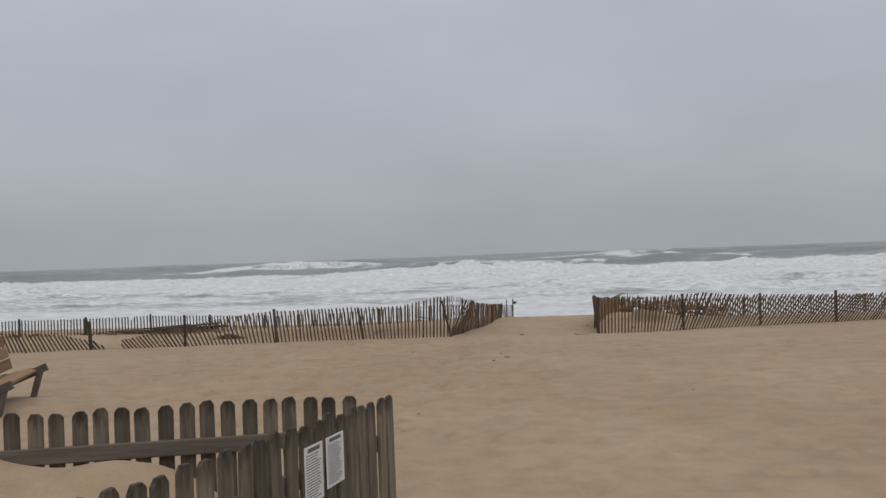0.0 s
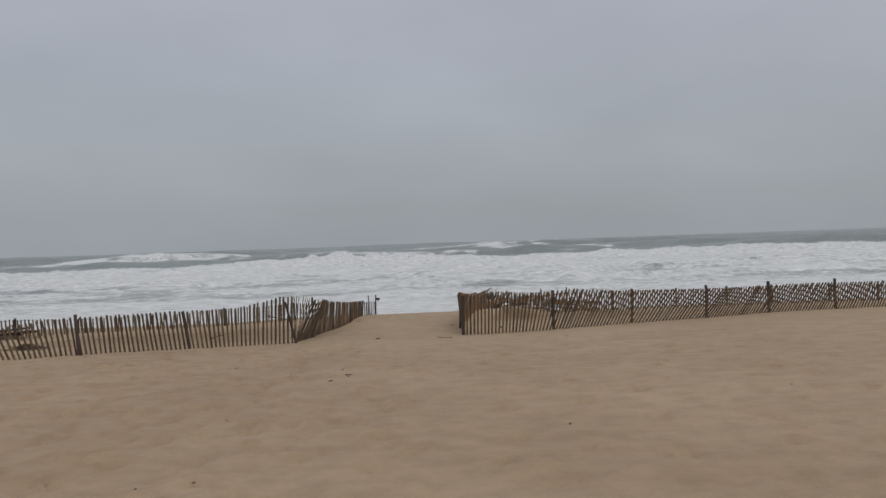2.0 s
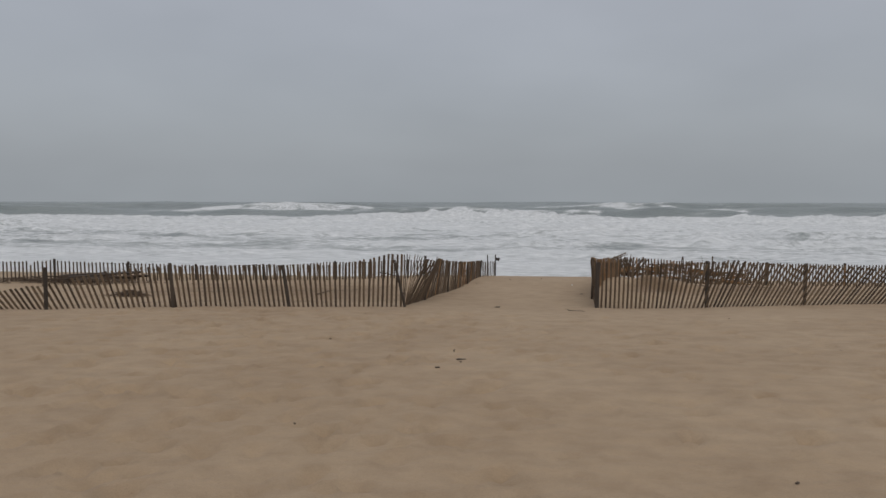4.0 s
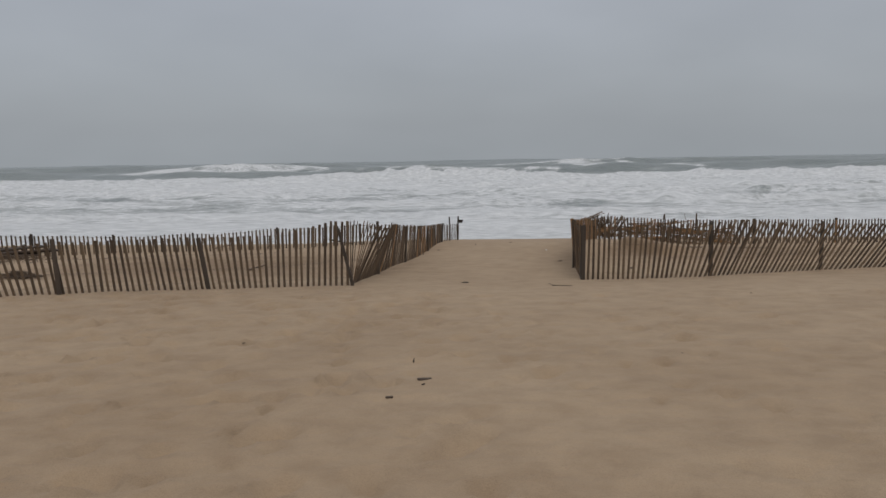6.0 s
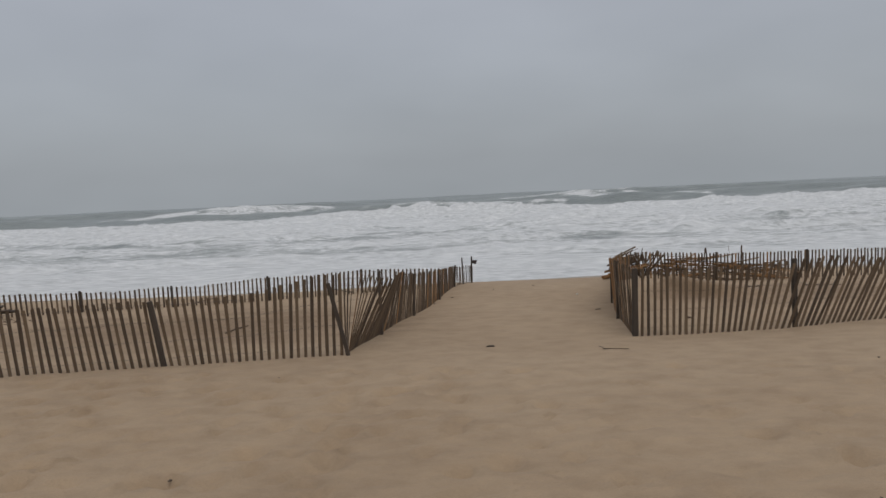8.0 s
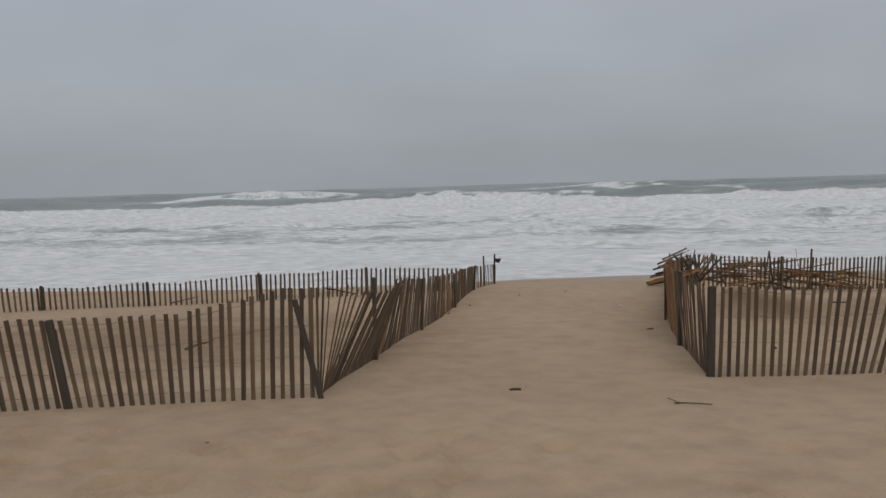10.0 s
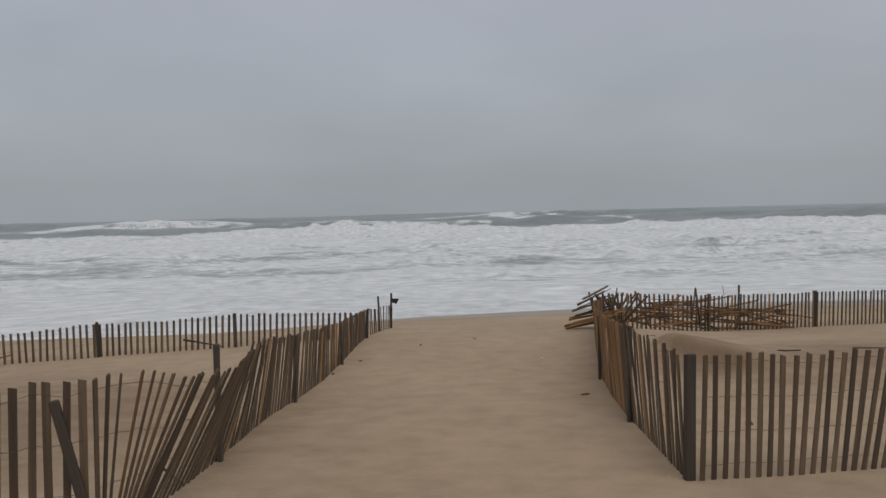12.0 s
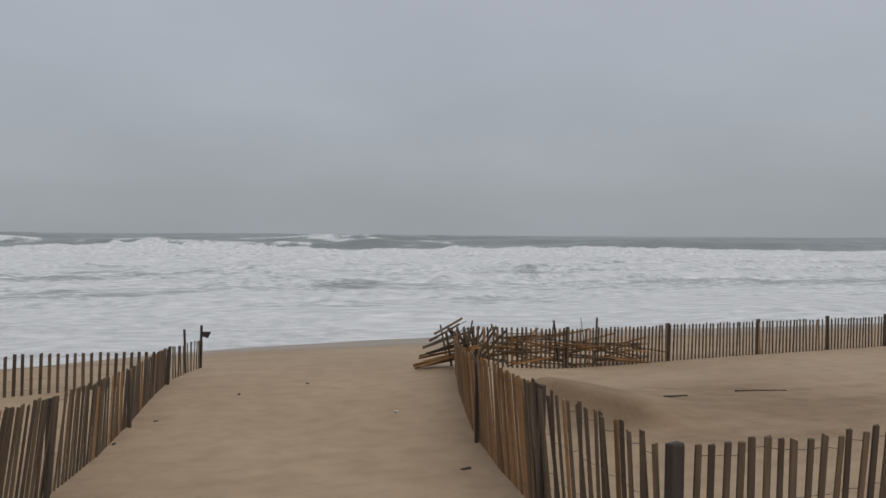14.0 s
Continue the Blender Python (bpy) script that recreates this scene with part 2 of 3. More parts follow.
def part(name, bm, mat, parent, label="", m=None, smooth=False):
    """Links a bmesh, or a mesh that is shared, as one object under parent."""
    me = mesh_of(name, bm, mat, smooth) if isinstance(bm, bmesh.types.BMesh) else bm
    ob = new(name, me)
    ob.parent = parent
    if m is not None:
        ob.matrix_basis = m
    return tagged(ob, label)


def box_into(bm, sx, sy, sz, m=Matrix(), bevel=0.0, cuts=0, jitter=0.0, rnd=None):
    """Adds a board to bm: cut across its length, its edges eased, slightly uneven."""
    k = bmesh.new()
    bmesh.ops.create_cube(k, size=1.0, matrix=Matrix.Diagonal((sx, sy, sz, 1)))
    if cuts:
        axis = max(range(3), key=lambda i: (sx, sy, sz)[i])
        long_edges = [e for e in k.edges if abs((e.verts[0].co - e.verts[1].co)[axis]) > 1e-6]
        bmesh.ops.subdivide_edges(k, edges=long_edges, cuts=cuts, use_grid_fill=True)
    if bevel:
        sharp = [e for e in k.edges if e.calc_face_angle(0) > 1]
        bmesh.ops.bevel(k, geom=sharp, offset=bevel, segments=1, affect="EDGES", clamp_overlap=True)
    if jitter and rnd:
        for q in k.verts:
            q.co += Vector((rnd.uniform(-1, 1), rnd.uniform(-1, 1), rnd.uniform(-1, 1))) * jitter
    k.transform(m)
    me = bpy.data.meshes.new("board")
    k.to_mesh(me)
    k.free()
    bm.from_mesh(me)
    bpy.data.meshes.remove(me)


def tube_mesh(name, points, radius, mat, sides=4):
    """A thin tube along a line of points."""
    verts, faces = [], []
    for i, p in enumerate(points):
        d = (Vector(points[min(i + 1, len(points) - 1)]) - Vector(points[max(i - 1, 0)])).normalized()
        a = d.cross(Vector((0, 0, 1)))
        a = a.normalized() if a.length > 1e-4 else Vector((1, 0, 0))
        c = a.cross(d)
        r = radius[i] if isinstance(radius, (list, tuple)) else radius
        for j in range(sides):
            th = 2 * math.pi * j / sides
            verts.append(Vector(p) + (a * math.cos(th) + c * math.sin(th)) * r)
    for i in range(len(points) - 1):
        for j in range(sides):
            faces.append((i * sides + j, i * sides + (j + 1) % sides, (i + 1) * sides + (j + 1) % sides, (i + 1) * sides + j))
    faces.append(tuple(range(sides))[::-1])
    faces.append(tuple((len(points) - 1) * sides + j for j in range(sides)))
    me = bpy.data.meshes.new(name)
    me.from_pydata([tuple(q) for q in verts], [], faces)
    me.materials.append(mat)
    return me


# ---- ground ----
PROFILE_Y = (-90, -20, -14, -10, -5.3, -2, 0, 1.3, 4, 7.5, 9.6, 11, 12.5, 16, 19.5, 22.5, 27, 40, 90)
PROFILE_Z = (0.9, 0.42, 0.36, 0.30, 0.235, 0.08, -0.03, -0.14, -0.25, -0.31, -0.43, -0.56, -0.74, -1.16, -1.60, -1.84, -2.25, -3.5, -7)
MOUNDS = ((2.5, 1.4, 1.5, 0.8, -0.035), (2.75, 6.9, 0.75, 1.1, 0.16), (3.9, 8.9, 1.2, 0.7, 0.10), (-2.69, -13.50, 1.1, 0.75, 0.68), (-5.3, -9.5, 0.7, 0.9, 0.11), (-1.32, -13.25, 0.55, 0.5, 0.35), (-13, -1.0, 3.0, 2.5, -0.06))

DRIFT = (3.36, 5.6, 0.24)


def smooth_step(v, a, b):
    t = min(1.0, max(0.0, (v - a) / (b - a)))
    return t * t * (3 - 2 * t)


def profile(y):
    """The beach's fall towards the sea, rounded between its stations."""
    return sum(float(np.interp(y + d, PROFILE_Y, PROFILE_Z)) for d in (-0.8, -0.4, 0, 0.4, 0.8)) / 5


def gz(x, y):
    z = profile(y)
    z += 0.013 * min(8.0, max(0.0, x - 1.7)) * (1 - smooth_step(y, 4, 8))
    z -= 0.15 * smooth_step(x, 2.4, 4.2) * smooth_step(y, 6.5, 9.3) * (1 - smooth_step(y, 12.5, 18))
    z -= 0.10 * smooth_step(-x, 2.0, 6.0) * smooth_step(y, 4.5, 7.5)
    for mx, my, rx, ry, h in MOUNDS:
        q = ((x - mx) / rx) ** 2 + ((y - my) / ry) ** 2
        if q < 9:
            z += h * math.exp(-q)
    z += (0.028 * max(-12.0, min(0.0, x)) + 0.012 * min(8.0, max(0.0, x))) * smooth_step(y, 11, 18)
    # a wind-cut drift behind the right fence: long back, short steep lee
    u, w = (x - DRIFT[0]) * 0.38 - (y - DRIFT[1]) * 0.92, -(x - DRIFT[0]) * 0.92 - (y - DRIFT[1]) * 0.38
    w += 0.12 * u * u
    along = math.exp(-(u / 0.95) ** 4)
    if along > 0.01:
        z += DRIFT[2] * along * (math.exp(-(w / 0.9) ** 2) if w < 0 else math.exp(-(w / 0.13) ** 2))
    z += 0.035 * noise.noise((x * 0.22, y * 0.22, 3.1)) * smooth_step(abs(y), 0.5, 4)
    return z


def stretch(lo, a, b, hi, fine, grow):
    """Stations from lo to hi, fine between a and b, wider outside."""
    mids = list(np.arange(a, b, fine))
    out, d, p = [], fine, b
    while p < hi:
        out.append(p)
        d *= grow
        p += d
    pre, d, p = [], fine, a
    while p > lo:
        d *= grow
        p -= d
        pre.append(p)
    return pre[::-1] + mids + out + [hi]


def build_ground():
    rnd = random.Random(4)
    xs, ys = stretch(-900, -6.0, 6.0, 900, 0.06, 1.07), stretch(-700, -12.0, 6.6, 45, 0.06, 1.04)
    prints = {}
    for _ in range(1150):
        px, py = rnd.uniform(-6.5, 6.5), rnd.uniform(-13, -0.9)
        if rnd.random() < 0.45:
            px = rnd.gauss(-2.4, 1.6)
        a, r, d = rnd.gauss(1.57, 0.7), rnd.uniform(0.04, 0.10), rnd.uniform(0.018, 0.062)
        for i in range(-1, 2):
            for j in range(-1, 2):
                prints.setdefault((int(px // 0.5) + i, int(py // 0.5) + j), []).append((px, py, math.cos(a), math.sin(a), r, d))
    verts = []
    for y in ys:
        for x in xs:
            z = gz(x, y)
            if -14 < x < 15 and -20 < y < 14:
                z += (0.014 * noise.noise((x * 1.7, y * 2.1, 0.5)) + 0.013 * noise.noise((x * 4.2, y * 4.8, 7.5))) * (1 - 0.55 * smooth_step(y, -2.0, 0.5))
                for px, py, ca, sa, r, d in prints.get((int(x // 0.5), int(y // 0.5)), ()):
                    u, w = (x - px) * ca + (y - py) * sa, -(x - px) * sa + (y - py) * ca
                    q = (u / (1.5 * r)) ** 2 + (w / r) ** 2
                    if q < 4:
                        z += d * (0.45 * math.exp(-((q - 1.7) / 0.6) ** 2) * (0.6 + 0.4 * math.copysign(1, w)) - math.exp(-q * q * 1.6))
            verts.append((x, y, z))
    nx = len(xs)
    faces = [(j * nx + i, j * nx + i + 1, (j + 1) * nx + i + 1, (j + 1) * nx + i) for j in range(len(ys) - 1) for i in range(nx - 1)]
    me = bpy.data.meshes.new("ground")
    me.from_pydata(verts, [], faces)
    me.materials.append(M_SAND)
    me.polygons.foreach_set("use_smooth", [True] * len(faces))
    return tagged(new("ground", me), "damp tan beach sand with footprints and wind dents", "sand", kind="structure")


build_ground()

# ---- sea ----
SEA = -1.65
# distance, meander, height, steepness width of the front, width of the back, share of the crest that breaks
RIDGES = ((27, 1.2, 0.10, 0.5, 2.5, 0.6), (36, 2.5, 0.20, 0.8, 4, 0.6), (50, 4, 0.35, 1.2, 6, 0.5), (66, 7, 0.5, 1.6, 8, 0.5), (86, 9, 0.6, 2.0, 8, 0.7), (108, 12, 0.7, 2.4, 9, 0.9),
          (172, 14, 1.9, 5, 20, 0.18), (225, 18, 2.3, 7, 26, 0.26), (310, 22, 2.4, 9, 34, 0.3), (430, 30, 2.5, 12, 44, 0.25), (600, 40, 2.6, 16, 60, 0.2), (850, 50, 2.6, 20, 80, 0.15))


def outer_breaker(x):
    """Where the outermost breaker stands, and how high."""
    y = 126 + 13 * noise.noise((x * 0.011, 0, 5)) + 5 * noise.noise((x * 0.045, 3, 5)) + 1.6 * noise.noise((x * 0.19, 6, 5))
    high = 0.75 + 0.9 * noise.noise((x * 0.022, 1, 15)) + 0.45 * noise.noise((x * 0.09, 2, 15)) + 0.40 * abs(noise.noise((x * 0.36, 3, 15))) + 0.22 * noise.noise((x * 0.9, 4, 15))
    return y, max(0.12, high)


def build_sea():
    ys, y = [], 16.0
    while y < 1500:
        ys.append(y)
        y += (0.0095 if y < 100 or y > 150 else 0.0052) * (y + 8)
    ys += [2200, 3600]
    cols = 520
    verts, foam = [], []
    for y in ys:
        half = 1.5 * (y + 22)
        for i in range(cols + 1):
            w = 2 * i / cols - 1
            x = math.copysign(abs(w) ** 1.3, w) * half
            z = SEA - 0.2 * smooth_step(y, 18, 40) + 0.12 * (1 - smooth_step(y, 19, 26)) * noise.noise((x * 0.13, 4.0, 0))
            f = 1.35 - 0.62 * smooth_step(y, 26, 44) + 0.42 * smooth_step(y, 70, 98)
            f += 0.55 * noise.noise((x * 0.02, y * 0.045, 2)) * smooth_step(y, 28, 48) + 0.35 * noise.noise((x * 0.06, y * 0.16, 8)) * smooth_step(y, 22, 40)
            for k, (y0, me_, h, wf, wb, br) in enumerate(RIDGES):
                if abs(y - y0) > me_ * 2 + 3 * max(wf, wb):
                    continue
                u = 1.0 / (6 + y0 * 0.22)
                yc = y0 + me_ * noise.noise((x * u * 0.55, k * 7.3, 0)) * 1.6
                amp = h * (0.25 + 1.1 * abs(noise.noise((x * u, k * 3.7 + 1, 4)) + 0.5 + 0.25 * noise.noise((x * u * 4, k, 2))))
                d = y - yc
                s = math.exp(-(d / wf) ** 2) if d < 0 else math.exp(-(d / wb) ** 2)
                rough = 1 + 0.5 * noise.noise((x * 3 * u, y * 0.3, k)) + 0.45 * noise.noise((x * 9 * u, y * 0.8, k)) + 0.3 * noise.noise((x * 25 * u, y * 1.1, k))
                z += amp * s * (rough if y0 < 150 else 1 + 0.15 * (rough - 1))
                lip = noise.noise((x * u * 0.8, k * 11.1, 9)) + br - 0.5
                if y0 < 120:
                    f += 0.8 * s * br
                elif lip > 0:
                    f += (1.9 * smooth_step(lip + 0.25 * noise.noise((x * u * 9, y * 0.2, k)), 0, 0.2)) * (0.8 + 0.9 * noise.noise((x * 0.16, y * 0.3, k))) * math.exp(-((d + 0.5 * wf) / (1.5 * wf)) ** 2)
            crest, high = outer_breaker(x) if 95 < y < 165 else (126, 0)
            d = y - crest
            if -25 < d < 25:
                ragged = 1 + 0.35 * noise.noise((x * 0.5, y * 0.5, 21)) + 0.3 * noise.noise((x * 1.3, y * 0.9, 22))
                z += high * ragged * math.exp(-(d / (5.5 if d < 0 else 1.8)) ** 2)
                f += 0.7 * math.exp(-(d / 4.0) ** 2)
            f -= 1.6 * smooth_step(d, 0.5, 4.5)
            chop = noise.noise((x * 0.35, y * 0.5, 1)) * 0.10 + noise.noise((x * 0.11, y * 0.16, 3)) * 0.18 * smooth_step(y, 30, 80)
            z += chop * smooth_step(y, 20, 50)
            if 22 < y < 135:
                w = smooth_step(y, 24, 50) * (1 - smooth_step(y, 118, 134))
                z += w * (0.22 * noise.noise((x * 0.33, y * 0.42, 11)) + 0.20 * abs(noise.noise((x * 0.75, y * 0.9, 12))) * (0.5 + noise.noise((x * 0.05, y * 0.06, 13))))
            verts.append((x, y, z))
            foam.append(f)
    n1 = cols + 1
    faces = [(j * n1 + i, j * n1 + i + 1, (j + 1) * n1 + i + 1, (j + 1) * n1 + i) for j in range(len(ys) - 1) for i in range(cols)]
    me = bpy.data.meshes.new("water")
    me.from_pydata(verts, [], faces)
    me.materials.append(M_SEA)
    me.polygons.foreach_set("use_smooth", [True] * len(faces))
    at = me.attributes.new("foam", "FLOAT", "POINT")
    at.data.foreach_set("value", foam)
    return tagged(new("water", me), "grey-green storm sea with rows of white foaming breakers", "sea", kind="structure")


build_sea()


# ---- sand fences ----
def slat_meshes(mat, tag, count=7, length=1.22):
    """A few slats that differ in bow, width and the cut of their tops; each stands from z = 0 to its length."""
    rnd = random.Random(len(tag) + 11)
    out = []
    for _ in range(count):
        bm = bmesh.new()
        w, t, bow, twist = rnd.uniform(0.033, 0.038), rnd.uniform(0.008, 0.011), rnd.uniform(-0.006, 0.006), rnd.uniform(-0.10, 0.10)
        rows = []
        for i in range(6):
            z = length * i / 5
            ww = w * rnd.uniform(0.93, 1.05)
            a = twist * i / 5
            off = bow * math.sin(math.pi * i / 5)
            ring = []
            for k, (sx, sy) in enumerate(((-1, -1), (1, -1), (1, 1), (-1, 1))):
                x, y = sx * ww / 2, sy * t / 2
                top = rnd.uniform(-0.012, 0.004) if i == 5 else 0
                ring.append(bm.verts.new((x * math.cos(a) - y * math.sin(a) + off, x * math.sin(a) + y * math.cos(a) + off * 0.5, z + top)))
            rows.append(ring)
        for q, r in zip(rows, rows[1:]):
            for k in range(4):
                bm.faces.new((q[k], q[(k + 1) % 4], r[(k + 1) % 4], r[k]))
        bm.faces.new(rows[0][::-1])
        bm.faces.new(rows[-1])
        out.append(mesh_of("slat_" + tag, bm, mat))
    return out


SLATS, SLATS_WET = slat_meshes(M_SLAT, "grey"), slat_meshes(M_SLAT_WET, "orange")


def post_meshes(count=4):
    rnd = random.Random(77)
    out = []
    for _ in range(count):
        bm = bmesh.new()
        box_into(bm, rnd.uniform(0.050, 0.062), rnd.uniform(0.042, 0.055), 1.6, pose(0, 0, 0.8), 0.006, 4, 0.003, rnd)
        out.append(mesh_of("post", bm, M_POST))
    return out


POSTS = post_meshes()


class Line:
    """A bent line on the plan, by the metres run along it."""

    def __init__(self, pts):
        self.p = [Vector(q) for q in pts]
        self.s = [0.0]
        for a, b in zip(self.p, self.p[1:]):
            self.s.append(self.s[-1] + (b - a).length)

    def at(self, s):
        for i in range(len(self.p) - 1):
            if s <= self.s[i + 1] or i == len(self.p) - 2:
                d = (self.p[i + 1] - self.p[i]).normalized()
                return self.p[i] + d * (s - self.s[i]), d

    def near(self, x, y):
        return min(np.arange(0, self.s[-1], 0.05), key=lambda s: (self.at(s)[0] - Vector((x, y))).length)


def curve(rows, s):
    return float(np.interp(s, [r[0] for r in rows], [r[1] for r in rows]))


def sand_fence(label, pts, heights, leans, posts, pitch=0.093, wet=((0, 0.0),), seed=1, pitches=None, across=((0, 0),), start=0.04, end=None, wires=True, side=1):
    """A run of wired slats with its stakes. heights: metres above the sand; leans: degrees along the run; posts: (metres along, extra height, lean, width factor)."""
    rnd = random.Random(seed)
    line = Line(pts)
    root = tagged(new("sand_fence"), label, "fence", "sand fences on the beach")
    x0, y0 = pts[0]
    root.location = (x0, y0, gz(x0, y0))
    inv = Matrix.Translation(-root.location)
    s, tops = start, []
    end = line.s[-1] if end is None else end
    while s < end:
        p, d = line.at(s)
        h = curve(heights, s) + rnd.gauss(0, 0.007)
        if rnd.random() < 0.015:
            h -= rnd.uniform(0.03, 0.10)
        lean = curve(leans, s) + rnd.gauss(0, 0.6)
        yaw = math.degrees(math.atan2(d.y, d.x))
        if h > 0.03:
            g = gz(p.x, p.y)
            m = Matrix.Translation((p.x, p.y, g)) @ pose(0, 0, 0, 0, 0, yaw) @ pose(0, 0, 0, curve(across, s) + rnd.gauss(0, 0.9), lean, 0)
            long = h / max(0.4, math.cos(radians(lean)))
            meshes = SLATS_WET if rnd.random() < curve(wet, s) else SLATS
            m = m @ Matrix.Translation((0, 0, long - 1.22)) @ pose(0, 0, 0, 0, 0, rnd.gauss(0, 3))
            part("slat", rnd.choice(meshes), None, root, m=inv @ m)
            tops.append((m @ Vector((0, 0.008, 1.22)), m @ Vector((0, 0.008, 1.22 - long))))
        s += (curve(pitches, s) if pitches else pitch) * rnd.uniform(0.97, 1.03)
    for s, extra, lean, wide in posts:
        p, d = line.at(s)
        h = curve(heights, s) + extra
        yaw = math.degrees(math.atan2(d.y, d.x))
        m = Matrix.Translation((p.x, p.y, gz(p.x, p.y))) @ pose(0, 0, 0, 0, 0, yaw) @ pose(0, 0.035 * side, 0, rnd.gauss(0, 1.5), lean, 0) @ Matrix.Translation((0, 0, h / math.cos(radians(lean)) - 1.6)) @ Matrix.Diagonal((wide, wide, 1, 1))
        part("post", rnd.choice(POSTS), None, root, "dark weathered wooden stake", inv @ m)
    if wires and len(tops) > 3:
        for share in (0.93, 0.66, 0.38, 0.12):
            path = [inv @ b.lerp(a, share + rnd.gauss(0, 0.006)) for a, b in tops]
            part("wire", tube_mesh("wire", path, 0.0016, M_WIRE), None, root, "thin twisted rusty wire")
    return root


# the left run along the dune
sand_fence("weathered grey-brown slatted sand fence, half buried and leaning",
           ((-1.735, 0.15), (-2.45, -0.01), (-3.65, -0.30), (-5.52, -0.83), (-7.2, -1.66), (-9.2, -2.2), (-11, -2.6), (-14, -3.2), (-19, -4.2)),
           ((0, 0.94), (0.3, 0.93), (0.75, 0.82), (1.1, 0.755), (2, 0.73), (4, 0.70), (4.8, 0.62), (5.6, 0.42), (6.4, 0.30), (7.05, 0.18), (7.2, 0.0), (7.45, 0.0), (7.6, 0.18), (8.2, 0.34), (9.5, 0.44), (11, 0.5), (18, 0.5)),
           ((0, -2), (0.6, -2), (1.2, 2), (1.9, 8), (2.6, 8), (3.4, 5), (4.2, 9), (5.5, 24), (6.6, 38), (7.4, 38), (9.5, 22), (12, 12), (18, 6)),
           ((-0.03, -0.10, 12.5, 0.75), (1.98, 0.0, 8, 1.1), (3.92, 0.05, 3, 1.1), (5.85, 0.30, 0, 0.8), (7.8, 0.38, 2, 1), (9.7, 0.30, 0, 1), (11.6, 0.3, 0, 1), (13.5, 0.2, 0, 1)), pitches=((0, 0.081), (6, 0.083), (18, 0.09)), seed=3)
# the left side of the way through
sand_fence("weathered slatted sand fence beside the path, slats fanned at the corner",
           ((-1.735, 0.15), (-1.76, 0.8), (-1.72, 1.4), (-1.68, 2.1), (-1.62, 3.4), (-1.47, 4.3), (-1.34, 5.3), (-1.26, 6.4), (-1.15, 9.0)),
           ((0, 0.94), (0.2, 0.94), (0.5, 0.90), (1.0, 0.89), (1.5, 0.88), (2.1, 0.87), (2.9, 0.81), (4.1, 0.72), (6.3, 0.56), (8.2, 0.48), (9, 0.44)),
           ((0, 0), (0.2, 5), (0.42, 12), (1.0, 10), (1.8, 8), (2.6, 5), (3.4, 2), (4.5, 1), (9, 0)),
           ((1.87, 0.02, 1, 0.75), (3.95, -0.03, 4, 0.65), (6.05, -0.02, 2, 0.65), (8.45, 0.03, 2, 0.75)), wet=((0, 0.0), (2.5, 0.08), (4, 0.12)), seed=5,
           pitches=((0, 0.046), (0.40, 0.046), (0.46, 0.088), (2.0, 0.088), (2.6, 0.078), (9, 0.066)), side=-1, across=((0, -3), (0.1, 4), (0.2, 11), (0.3, 18), (0.42, 24), (1.2, 25), (1.8, 20), (2.4, 13), (3.2, 8), (4.5, 4), (6, 3), (9, 2)))
# the left run at the back
sand_fence("low grey slatted sand fence along the seaward edge",
           ((-1.2, 8.75), (-2.0, 8.45), (-3.2, 8.1), (-5.28, 7.95), (-7.1, 7.1), (-8.75, 6.46), (-10.2, 5.75), (-12.2, 4.95), (-15, 3.9), (-21, 2.0)),
           ((0, 0.42), (1.0, 0.47), (2.1, 0.52), (3.2, 0.50), (4.2, 0.52), (5.0, 0.48), (5.7, 0.42), (6.3, 0.45), (7.3, 0.39), (8.0, 0.42), (9.6, 0.47), (11.4, 0.54), (14, 0.5), (22, 0.55)),
           ((0, -2), (5, 0), (9, 3), (14, 0), (22, 2)),
           ((2.08, 0.02, 0, 0.95), (4.17, 0.03, 0, 0.85), (6.2, 0.02, 1, 0.8), (8.0, 0.03, 0, 0.85), (9.7, 0.05, 0, 1), (11.5, 0.06, 0, 1), (13.4, 0.05, 0, 1), (15.3, 0.05, 0, 1)), seed=7)
# the loose end of the left fence by the crest
end_fence = sand_fence("few thin broken slats at the fence's open end", ((-1.13, 9.1), (-0.98, 10.0), (-0.82, 10.75)),
                       ((0, 0.47), (0.6, 0.42), (1.0, 0.46), (1.7, 0.42)), ((0, 0), (0.8, -6), (1.2, 5), (1.7, 3)), ((0.85, 0.20, -3, 0.6), (1.62, 0.25, 2, 0.7)), pitch=0.14, seed=9)
# the right run along the dune
sand_fence("weathered grey-brown slatted sand fence with leaning slats",
           ((1.68, 1.28), (3.70, 1.46), (5.60, 2.06), (7.46, 2.42), (9.2, 2.95), (11.0, 3.35), (13, 3.7), (19, 4.6)),
           ((0, 0.85), (0.3, 0.85), (0.7, 0.83), (1.25, 0.83), (1.75, 0.86), (2.2, 0.86), (3.0, 0.78), (4, 0.73), (6, 0.66), (12, 0.64), (18, 0.62)),
           ((0, 1), (0.7, 2), (1.25, 8), (1.75, 16), (2.3, 27), (3.7, 32), (4.7, 38), (5.7, 42), (7.5, 40), (10, 30), (18, 15)),
           ((0.02, -0.005, 1, 1.15), (2.03, 0.0, 0, 1.1), (4.02, 0.05, 2, 1.0), (5.9, 0.10, 0, 1), (7.7, 0.10, 0, 1), (9.6, 0.10, 0, 1), (11.6, 0.10, 0, 1)), pitches=((0, 0.080), (1.0, 0.074), (2.2, 0.076), (3.5, 0.083), (18, 0.088)), seed=13, start=0.09)
